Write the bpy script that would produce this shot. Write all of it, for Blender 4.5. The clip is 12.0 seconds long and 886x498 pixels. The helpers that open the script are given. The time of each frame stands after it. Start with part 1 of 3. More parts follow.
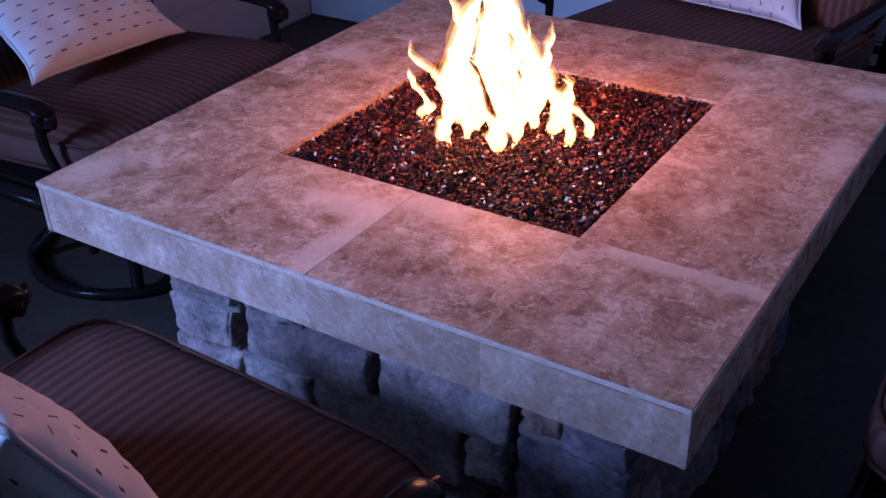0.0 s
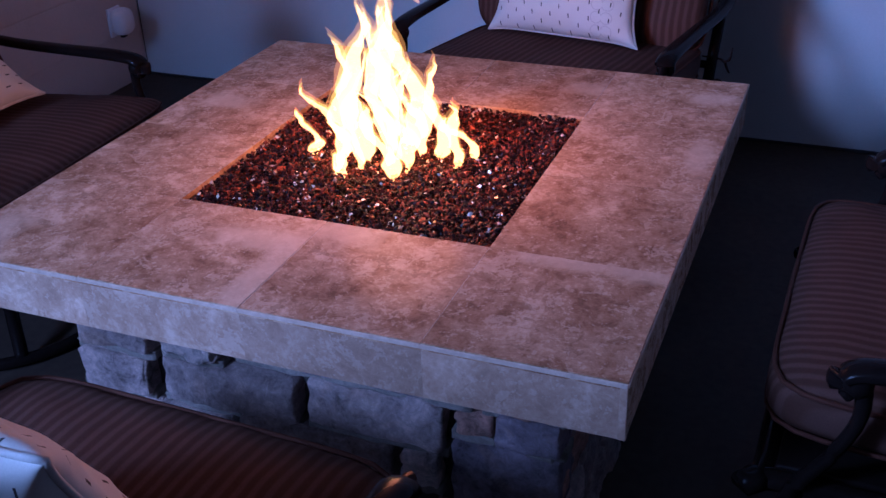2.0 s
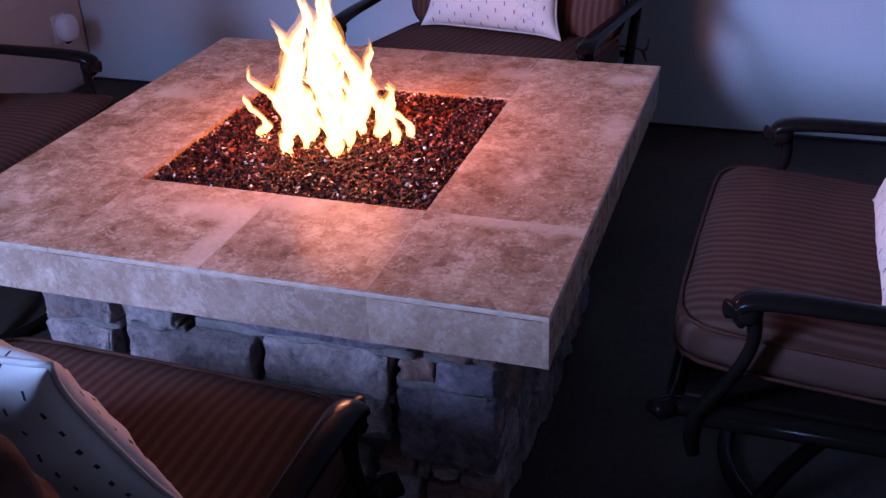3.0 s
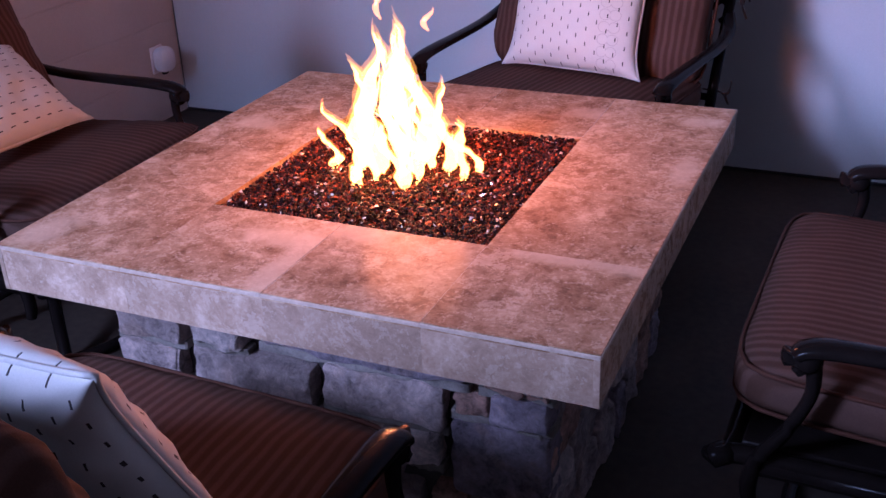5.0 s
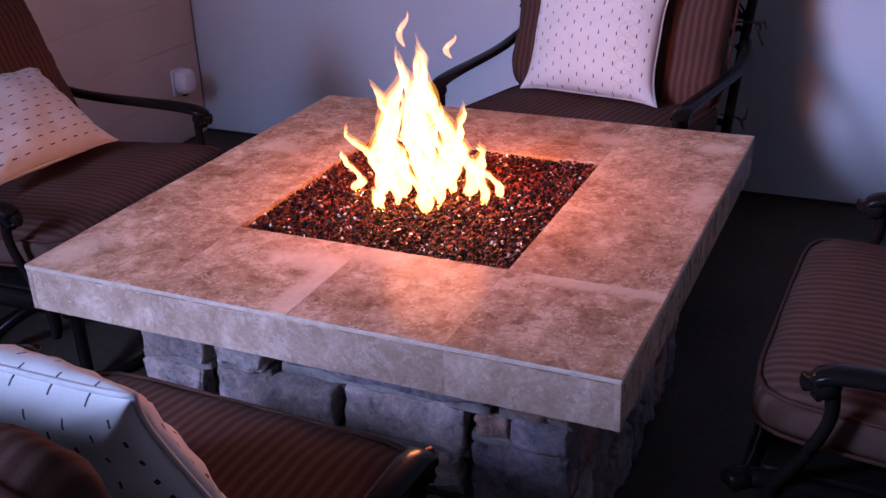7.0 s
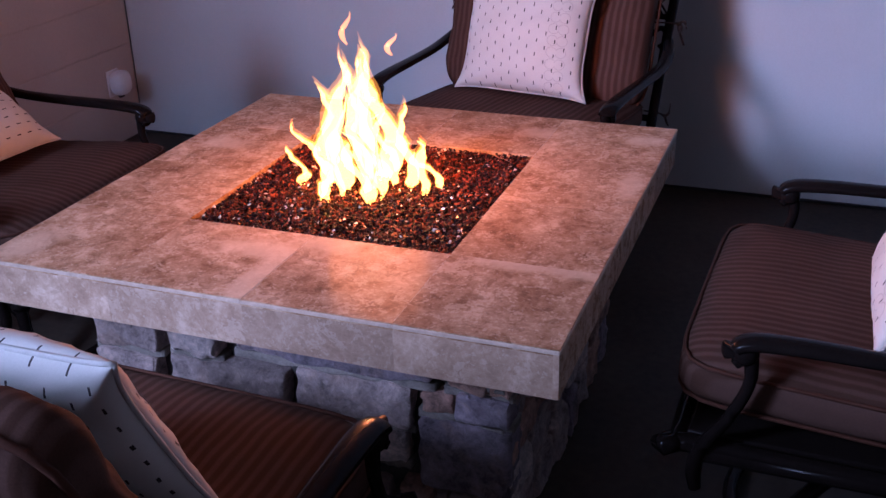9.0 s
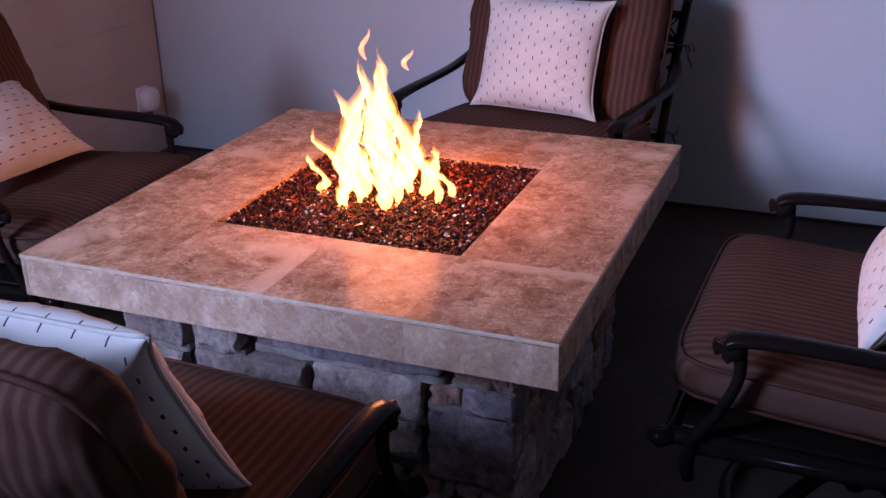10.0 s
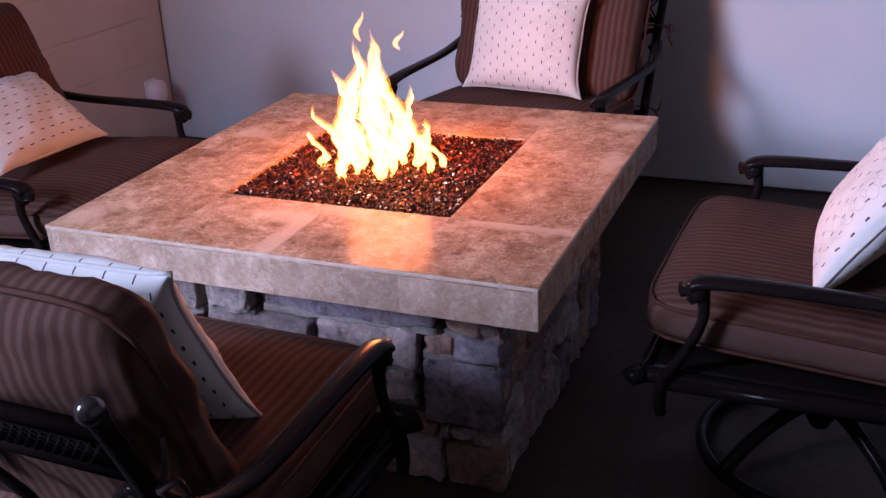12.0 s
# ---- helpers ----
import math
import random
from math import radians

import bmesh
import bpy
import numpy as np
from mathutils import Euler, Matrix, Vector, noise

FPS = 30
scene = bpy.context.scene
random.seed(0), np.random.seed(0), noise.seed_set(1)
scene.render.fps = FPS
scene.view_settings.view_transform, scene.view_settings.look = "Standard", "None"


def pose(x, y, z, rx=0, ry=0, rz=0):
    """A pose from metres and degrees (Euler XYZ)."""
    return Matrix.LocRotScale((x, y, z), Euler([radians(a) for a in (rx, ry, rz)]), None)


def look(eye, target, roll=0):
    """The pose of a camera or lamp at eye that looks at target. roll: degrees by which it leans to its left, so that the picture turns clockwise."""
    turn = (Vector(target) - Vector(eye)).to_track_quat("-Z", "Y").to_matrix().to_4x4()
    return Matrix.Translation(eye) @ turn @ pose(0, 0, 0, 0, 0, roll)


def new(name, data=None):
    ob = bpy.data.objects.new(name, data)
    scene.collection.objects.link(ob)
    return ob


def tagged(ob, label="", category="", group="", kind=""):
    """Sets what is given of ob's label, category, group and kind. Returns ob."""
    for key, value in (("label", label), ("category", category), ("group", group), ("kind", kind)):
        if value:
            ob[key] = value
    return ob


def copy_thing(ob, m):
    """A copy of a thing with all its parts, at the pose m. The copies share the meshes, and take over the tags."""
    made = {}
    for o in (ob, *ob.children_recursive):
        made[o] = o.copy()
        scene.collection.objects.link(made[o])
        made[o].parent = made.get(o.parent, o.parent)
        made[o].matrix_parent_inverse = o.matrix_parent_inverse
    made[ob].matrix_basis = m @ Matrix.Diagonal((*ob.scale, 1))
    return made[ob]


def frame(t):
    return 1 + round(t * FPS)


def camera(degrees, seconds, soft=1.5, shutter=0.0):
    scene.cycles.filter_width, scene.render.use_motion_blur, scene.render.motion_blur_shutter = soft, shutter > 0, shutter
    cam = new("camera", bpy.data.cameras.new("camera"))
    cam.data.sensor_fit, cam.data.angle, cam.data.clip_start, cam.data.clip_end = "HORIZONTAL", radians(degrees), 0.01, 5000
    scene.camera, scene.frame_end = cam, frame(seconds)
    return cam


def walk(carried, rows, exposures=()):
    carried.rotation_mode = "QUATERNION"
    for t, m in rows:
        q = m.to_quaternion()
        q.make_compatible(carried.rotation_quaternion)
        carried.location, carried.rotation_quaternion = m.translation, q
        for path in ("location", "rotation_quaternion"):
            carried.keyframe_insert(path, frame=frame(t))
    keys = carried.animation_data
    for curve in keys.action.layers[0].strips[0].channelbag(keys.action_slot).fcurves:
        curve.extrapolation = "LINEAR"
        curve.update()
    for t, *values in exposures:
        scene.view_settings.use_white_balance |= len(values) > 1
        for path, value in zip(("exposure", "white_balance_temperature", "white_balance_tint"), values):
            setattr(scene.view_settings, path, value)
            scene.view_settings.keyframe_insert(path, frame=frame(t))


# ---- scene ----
cam = camera(45.6, 12.0)
PATH = [
    (0, (0.913, -1.605, 1.459), (-0.037, -0.178, 0.429), -1.8),
    (0.5, (0.843, -1.601, 1.476), (0.017, -0.089, 0.461), -2.5),
    (1, (0.797, -1.615, 1.48), (-0.006, -0.072, 0.493), -1.8),
    (1.5, (0.817, -1.678, 1.471), (0.09, -0.083, 0.507), -1.5),
    (2, (0.829, -1.767, 1.469), (0.154, -0.148, 0.508), -2.2),
    (2.5, (0.856, -1.896, 1.467), (0.247, -0.22, 0.561), -2.1),
    (3, (0.909, -1.957, 1.483), (0.331, -0.293, 0.536), -2.3),
    (3.5, (0.977, -1.964, 1.476), (0.309, -0.304, 0.582), -3.6),
    (5.5, (0.965, -1.949, 1.484), (0.213, -0.313, 0.613), -2.4),
    (6, (0.969, -1.951, 1.49), (0.267, -0.286, 0.633), -1.4),
    (6.5, (0.943, -1.974, 1.49), (0.242, -0.306, 0.64), -0.4),
    (7, (0.959, -1.982, 1.499), (0.186, -0.34, 0.659), -2.4),
    (9, (0.978, -2.1, 1.515), (0.327, -0.405, 0.678), -1.5),
    (9.5, (1.038, -2.159, 1.528), (0.326, -0.478, 0.71), -1.9),
    (10, (1.046, -2.221, 1.523), (0.353, -0.52, 0.731), -1.2),
    (10.5, (1.049, -2.299, 1.517), (0.358, -0.614, 0.69), -2.2),
    (11, (1.055, -2.392, 1.52), (0.408, -0.692, 0.688), -1.2),
    (11.5, (1.096, -2.445, 1.532), (0.352, -0.758, 0.755), -3.1),
    (12, (1.158, -2.408, 1.526), (0.454, -0.714, 0.73), -2.6),
]
# the clip's camera warms its picture as it goes
TINTS = [(0, -0.48, 4400, 31), (1, -0.80, 4300, 29), (2.5, -0.52, 4600, 29), (3.5, -0.02, 5200, 35), (5.5, 0.06, 5450, 39), (6.5, -0.06, 5450, 38), (9.5, -0.15, 5800, 32), (10.5, -0.15, 6050, 32), (12, 0.30, 6400, 31)]
walk(cam, [(t, look(eye, target, roll)) for t, eye, target, roll in PATH], TINTS)

# ---- world and light ----
world = bpy.data.worlds.new("sky")
scene.world = world
world.use_nodes = True
wn = world.node_tree
sky = wn.nodes.new("ShaderNodeTexSky")
sky.sky_type = "NISHITA"
sky.sun_disc = False
sky.sun_elevation, sky.sun_rotation = radians(57), radians(22)
wn.nodes["Background"].inputs["Strength"].default_value = 0.12
wn.links.new(sky.outputs[0], wn.nodes["Background"].inputs["Color"])


def lamp(name, kind, at, energy, color):
    data = bpy.data.lights.new(name, kind)
    data.energy, data.color = energy, color
    ob = new(name, data)
    ob.matrix_world = at
    return data


sun = lamp("sun", "SUN", look((0, 0, 8), (-1.2, -3.0, 3.0)), 2.0, (1.0, 0.95, 0.88))
sun.angle = radians(0.6)
# daylight in the opening at the south-west corner of the covered patio
day = lamp("open_side_daylight", "AREA", look((-2.6, -4.4, 2.9), (0.5, 0.6, 0.6)), 880.0, (0.50, 0.665, 0.97))
day.shape, day.size, day.size_y = "RECTANGLE", 1.8, 1.6
# the gas fire
fire = lamp("fire_light", "POINT", pose(0.0, 0.0, 0.84), 24.0, (1.0, 0.27, 0.085))
fire.shadow_soft_size, fire.specular_factor = 0.12, 0.03

# ---- small helpers ----
IDENT = Matrix.Identity(4)


def part(name, bm, material, parent=None, label="", smooth=True, m=None):
    """Links a bmesh as one mesh object, under parent if given."""
    me = bpy.data.meshes.new(name)
    bmesh.ops.recalc_face_normals(bm, faces=bm.faces)
    if smooth:
        for f in bm.faces:
            f.smooth = True
    bm.to_mesh(me)
    bm.free()
    me.materials.append(material)
    ob = new(name, me)
    if parent:
        ob.parent = parent
    if m is not None:
        ob.matrix_basis = m
    if label:
        tagged(ob, label)
    return ob


def empty(name, m, label, category, group="", kind=""):
    ob = new(name)
    ob.empty_display_size = 0.1
    ob.matrix_basis = m
    return tagged(ob, label, category, group, kind)


def box(x0, x1, y0, y1, z0, z1, bevel=0.0, seg=2, bm=None):
    bm = bm or bmesh.new()
    m = Matrix.Translation(((x0 + x1) / 2, (y0 + y1) / 2, (z0 + z1) / 2)) @ Matrix.Diagonal((x1 - x0, y1 - y0, z1 - z0, 1))
    r = bmesh.ops.create_cube(bm, size=1, matrix=m)
    if bevel:
        es = list({e for v in r["verts"] for e in v.link_edges})
        bmesh.ops.bevel(bm, geom=es, offset=bevel, segments=seg, profile=0.5, affect="EDGES")
    return bm


def smooth_line(pts, n=6, closed=False):
    """Catmull-Rom through the points (any number of columns)."""
    p = [np.array(q, float) for q in pts]
    out, k = [], len(p)
    for i in range(k if closed else k - 1):
        a = p[i - 1] if (i or closed) else p[0]
        b, c = p[i], p[(i + 1) % k]
        d = p[(i + 2) % k] if (closed or i + 2 < k) else p[-1]
        for s in range(n):
            t = s / n
            out.append(0.5 * (2 * b + (c - a) * t + (2 * a - 5 * b + 4 * c - d) * t * t + (3 * b - a - 3 * c + d) * t ** 3))
    if not closed:
        out.append(p[-1])
    return out


def tube(line, seg=10, closed=False, bm=None, flat=1.0, side=None):
    """A swept tube; each row of line is x, y, z, radius. flat squeezes it along its own up side."""
    bm = bm or bmesh.new()
    pts = [Vector(q[:3]) for q in line]
    rad = [float(q[3]) for q in line]
    k, rings = len(pts), []
    up = Vector(side) if side else None
    for i in range(k):
        a = pts[(i - 1) % k] if (closed or i) else pts[0]
        b = pts[(i + 1) % k] if (closed or i < k - 1) else pts[-1]
        d = (b - a).normalized()
        ref = up if up else (Vector((0, 0, 1)) if abs(d.z) < 0.9 else Vector((1, 0, 0)))
        u = d.cross(ref).normalized()
        v = u.cross(d).normalized()
        rings.append([bm.verts.new(pts[i] + rad[i] * (math.cos(2 * math.pi * s / seg) * u + flat * math.sin(2 * math.pi * s / seg) * v)) for s in range(seg)])
    for i in range(k if closed else k - 1):
        r0, r1 = rings[i], rings[(i + 1) % k]
        for s in range(seg):
            bm.faces.new((r0[s], r0[(s + 1) % seg], r1[(s + 1) % seg], r1[s]))
    if not closed:
        bm.faces.new(rings[0][::-1])
        bm.faces.new(rings[-1])
    return bm


def ball(at, r, bm=None, seg=14):
    bm = bm or bmesh.new()
    bmesh.ops.create_uvsphere(bm, u_segments=seg, v_segments=seg // 2 + 2, radius=r, matrix=Matrix.Translation(at))
    return bm


def squircle(hx, hy, hz, a=9.0, b=4.0, n=12, m=IDENT, wrinkle=0.0, seed=0.0):
    """A stuffed cushion: a rounded slab, crowned over its two broad sides (local z is the thin way)."""
    bm = bmesh.new()
    bmesh.ops.create_cube(bm, size=2)
    bmesh.ops.subdivide_edges(bm, edges=bm.edges[:], cuts=n, use_grid_fill=True)
    for v in bm.verts:
        x, y, z = v.co
        s = ((abs(x) ** a + abs(y) ** a) ** (b / a) + abs(z) ** b) ** (-1 / b)
        p = Vector((x * s * hx, y * s * hy, z * s * hz))
        if wrinkle:
            p += wrinkle * noise.noise(p * 7 + Vector((seed, 0, 0))) * p.normalized()
            p.z += 0.6 * wrinkle * noise.noise(p * 16 + Vector((0, seed, 0)))
            rim_k = max(abs(x), abs(y)) ** 6
            p.z += 0.35 * wrinkle * rim_k * noise.noise(Vector((p.x * 30, p.y * 30, seed)))
        v.co = m @ p
    return bm


def outline(hx, hy, z, a=9.0, r=0.004, n=64, m=IDENT):
    rows = []
    for i in range(n):
        t = 2 * math.pi * i / n
        c, s = math.cos(t), math.sin(t)
        k = (abs(c) ** a + abs(s) ** a) ** (-1 / a)
        p = m @ Vector((c * k * hx, s * k * hy, z))
        rows.append((*p, r))
    return tube(rows, 6, closed=True)


# ---- materials ----
def graph(name):
    mat = bpy.data.materials.new(name)
    mat.use_nodes = True
    return mat, mat.node_tree, mat.node_tree.nodes["Principled BSDF"]


def node(nt, kind, ins=None, **props):
    n = nt.nodes.new(kind)
    for k, v in props.items():
        setattr(n, k, v)
    for k, v in (ins or {}).items():
        if hasattr(v, "is_output"):
            nt.links.new(v, n.inputs[k])
        else:
            n.inputs[k].default_value = v
    return n


def calc(nt, op, a, b=0.0, c=0.0):
    return node(nt, "ShaderNodeMath", {0: a, 1: b, 2: c}, operation=op).outputs[0]


def noise_tex(nt, co, scale, detail=4.0, rough=0.55, distort=0.0, w=None):
    n = node(nt, "ShaderNodeTexNoise", {"Scale": scale, "Detail": detail, "Roughness": rough, "Distortion": distort, "Vector": co})
    if w is not None:
        n.noise_dimensions = "4D"
        nt.links.new(w, n.inputs["W"])
    return n.outputs[0]


def ramp(nt, fac, stops):
    r = node(nt, "ShaderNodeValToRGB", {0: fac})
    e = r.color_ramp.elements
    while len(e) < len(stops):
        e.new(0.5)
    for s, (p, c) in zip(e, stops):
        s.position, s.color = p, (*c, 1)
    return r.outputs[0]


def mix(nt, fac, a, b, how="MIX"):
    n = node(nt, "ShaderNodeMix", data_type="RGBA", blend_type=how)
    for i, v in ((0, fac), (6, a), (7, b)):
        if hasattr(v, "is_output"):
            nt.links.new(v, n.inputs[i])
        else:
            n.inputs[i].default_value = (*v, 1) if isinstance(v, tuple) else v
    return n.outputs[2]


def bump(nt, bsdf, height, strength, dist=0.002):
    b = node(nt, "ShaderNodeBump", {"Height": height, "Strength": strength, "Distance": dist})
    nt.links.new(b.outputs[0], bsdf.inputs["Normal"])


def coords(nt):
    return node(nt, "ShaderNodeTexCoord").outputs["Object"]


def plain(name, c0, c1, rough=0.6, metal=0.0, scale=6.0, fine=90.0, relief=0.15, dist=0.002, spec=None):
    """A surface between two near colours, mottled at two scales, with fine relief."""
    mat, nt, b = graph(name)
    co = coords(nt)
    big, small = noise_tex(nt, co, scale), noise_tex(nt, co, fine, 3)
    f = calc(nt, "ADD", calc(nt, "MULTIPLY", big, 0.65), calc(nt, "MULTIPLY", small, 0.35))
    nt.links.new(ramp(nt, f, [(0.32, c0), (0.68, c1)]), b.inputs["Base Color"])
    nt.links.new(calc(nt, "ADD", calc(nt, "MULTIPLY", big, 0.16), rough - 0.08), b.inputs["Roughness"])
    b.inputs["Metallic"].default_value = metal
    if spec is not None:
        b.inputs["Specular IOR Level"].default_value = spec
    bump(nt, b, f, relief, dist)
    return mat


def travertine(name, light=1.0, rough=0.28, grey=0.0, warm=(1.0, 1.0, 1.0), shift=None, patches=(), clouds=8.0, soft=0.0):
    """Honed travertine: brown clouds, crisp pale flecks, and pale filled patches (x, y, half sizes) of its own.
    Without a shift each object takes its own part of the pattern and its own tone."""
    mat, nt, b = graph(name)
    co = coords(nt)
    if shift is None:
        rnd = node(nt, "ShaderNodeObjectInfo").outputs["Random"]
        w = calc(nt, "MULTIPLY", rnd, 37.0)
        tone = calc(nt, "ADD", calc(nt, "MULTIPLY", rnd, 0.34), 0.83)
    else:
        w = calc(nt, "ADD", shift, 0.0)
        tone = calc(nt, "ADD", 1.0, 0.0)
    cloud = noise_tex(nt, co, clouds, 5, 0.62, 0.9, w)
    mid = noise_tex(nt, co, 30.0, 8, 0.74, 0.8, w)
    fine = noise_tex(nt, co, 120.0, 5, 0.7, 0.5, w)
    f = calc(nt, "ADD", calc(nt, "MULTIPLY", cloud, 0.44), calc(nt, "ADD", calc(nt, "MULTIPLY", mid, 0.38), calc(nt, "MULTIPLY", fine, 0.18)))
    k = light
    base = ramp(nt, f, [(0.395, (0.165 * k, 0.088 * k, 0.050 * k)), (0.46, (0.272 * k, 0.160 * k, 0.098 * k)),
                        (0.525, (0.365 * k, 0.238 * k, 0.160 * k)), (0.60, (0.52 * k, 0.385 * k, 0.285 * k))])
    # pale mineral blotches with crisp, crumbly rims
    rim_n = calc(nt, "ADD", calc(nt, "MULTIPLY", noise_tex(nt, co, 15.0, 6, 0.7, 1.4, w), 0.7), calc(nt, "MULTIPLY", fine, 0.3))
    blot = node(nt, "ShaderNodeMapRange", {0: rim_n, 1: 0.535, 2: 0.556}).outputs[0]
    base = mix(nt, calc(nt, "MULTIPLY", blot, 0.44), base, (0.52 * k, 0.40 * k, 0.31 * k))
    dark = node(nt, "ShaderNodeMapRange", {0: noise_tex(nt, co, 21.0, 6, 0.7, 1.0, w), 1: 0.435, 2: 0.405}).outputs[0]
    base = mix(nt, calc(nt, "MULTIPLY", dark, 0.50), base, (0.175 * k, 0.095 * k, 0.055 * k))
    fleck = node(nt, "ShaderNodeMapRange", {0: noise_tex(nt, co, 85.0, 3, 0.6, 0.4, w), 1: 0.61, 2: 0.66}).outputs[0]
    base = mix(nt, calc(nt, "MULTIPLY", fleck, 0.30), base, (0.62 * k, 0.51 * k, 0.42 * k))
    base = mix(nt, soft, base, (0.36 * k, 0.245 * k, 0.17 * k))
    sep = node(nt, "ShaderNodeSeparateXYZ", {0: co})
    warp = calc(nt, "MULTIPLY", calc(nt, "SUBTRACT", noise_tex(nt, co, 14.0, 6, 0.65, 0.6, w), 0.5), 2.6)
    for px, py, hx, hy in patches:
        dx = calc(nt, "DIVIDE", calc(nt, "ABSOLUTE", calc(nt, "SUBTRACT", sep.outputs[0], px)), hx)
        dy = calc(nt, "DIVIDE", calc(nt, "ABSOLUTE", calc(nt, "SUBTRACT", sep.outputs[1], py)), hy)
        d = calc(nt, "ADD", calc(nt, "SQRT", calc(nt, "ADD", calc(nt, "POWER", dx, 2.6), calc(nt, "POWER", dy, 2.6))), warp)
        pale = node(nt, "ShaderNodeMapRange", {0: d, 1: 1.25, 2: 0.45}).outputs[0]
        base = mix(nt, calc(nt, "MULTIPLY", pale, 0.66), base, (0.52 * k, 0.405 * k, 0.315 * k))
    base = mix(nt, 1.0, base, node(nt, "ShaderNodeCombineColor", {0: tone, 1: tone, 2: tone}).outputs[0], "MULTIPLY")
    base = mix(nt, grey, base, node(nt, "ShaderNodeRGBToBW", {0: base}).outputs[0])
    base = mix(nt, 1.0, base, warm, "MULTIPLY")
    nt.links.new(base, b.inputs["Base Color"])
    nt.links.new(calc(nt, "ADD", calc(nt, "MULTIPLY", mid, 0.20), rough - 0.10), b.inputs["Roughness"])
    b.inputs["Specular IOR Level"].default_value = 0.013
    bump(nt, b, calc(nt, "ADD", mid, calc(nt, "MULTIPLY", fine, 0.5)), 0.14, 0.002)
    return mat


def ledgestone(name, tint):
    mat, nt, b = graph(name)
    co = coords(nt)
    rnd = node(nt, "ShaderNodeObjectInfo").outputs["Random"]
    w = calc(nt, "MULTIPLY", rnd, 53.0)
    big, mid, fine = noise_tex(nt, co, 11, 6, 0.66, 0.9, w), noise_tex(nt, co, 48, 9, 0.80, 0.7, w), noise_tex(nt, co, 140, 4, 0.7, 0, w)
    vary = calc(nt, "ADD", calc(nt, "MULTIPLY", rnd, 0.4), 0.8)
    tint = mix(nt, 1.0, node(nt, "ShaderNodeCombineColor", {0: vary, 1: vary, 2: vary}).outputs[0], tint, "MULTIPLY")
    # rusty and dusty stains
    stain = node(nt, "ShaderNodeMapRange", {0: noise_tex(nt, co, 6.5, 5, 0.65, 0.8, w), 1: 0.52, 2: 0.62}).outputs[0]
    tint = mix(nt, calc(nt, "MULTIPLY", stain, 0.45), tint, (0.30, 0.20, 0.15))
    f = calc(nt, "ADD", calc(nt, "MULTIPLY", big, 0.5), calc(nt, "MULTIPLY", mid, 0.5))
    col = mix(nt, 1.0, tint, ramp(nt, f, [(0.39, (0.36, 0.33, 0.33)), (0.46, (0.95, 0.88, 0.87)), (0.54, (1.5, 1.4, 1.37)), (0.61, (2.2, 2.08, 2.03))]), "MULTIPLY")
    nt.links.new(col, b.inputs["Base Color"])
    b.inputs["Roughness"].default_value = 0.85
    bump(nt, b, calc(nt, "ADD", calc(nt, "MULTIPLY", mid, 1.0), calc(nt, "MULTIPLY", fine, 0.4)), 1.0, 0.020)
    return mat


def striped(name):
    """Brown outdoor fabric, woven stripes running front to back (constant local x)."""
    mat, nt, b = graph(name)
    co = coords(nt)
    x = node(nt, "ShaderNodeSeparateXYZ", {0: co}).outputs[0]
    wob = calc(nt, "MULTIPLY", calc(nt, "SUBTRACT", noise_tex(nt, co, 9, 2), 0.5), 0.004)
    ph = calc(nt, "FRACT", calc(nt, "DIVIDE", calc(nt, "ADD", x, wob), 0.0215))
    tri = calc(nt, "ABSOLUTE", calc(nt, "SUBTRACT", ph, 0.5))
    stripe = ramp(nt, tri, [(0.10, (0.090, 0.047, 0.036)), (0.20, (0.081, 0.042, 0.031)), (0.29, (0.062, 0.029, 0.020)), (0.42, (0.058, 0.027, 0.0185))])
    weave = noise_tex(nt, co, 420, 2, 0.7)
    fade = noise_tex(nt, co, 5, 4)
    f = calc(nt, "ADD", calc(nt, "MULTIPLY", weave, 0.5), calc(nt, "MULTIPLY", fade, 0.5))
    col = mix(nt, 1.0, stripe, ramp(nt, f, [(0.3, (0.72, 0.72, 0.72)), (0.7, (1.25, 1.22, 1.2))]), "MULTIPLY")
    nt.links.new(col, b.inputs["Base Color"])
    b.inputs["Roughness"].default_value = 0.78
    b.inputs["Specular IOR Level"].default_value = 0.07
    bump(nt, b, calc(nt, "ADD", calc(nt, "MULTIPLY", weave, 0.6), calc(nt, "MULTIPLY", tri, 1.0)), 0.25, 0.002)
    return mat


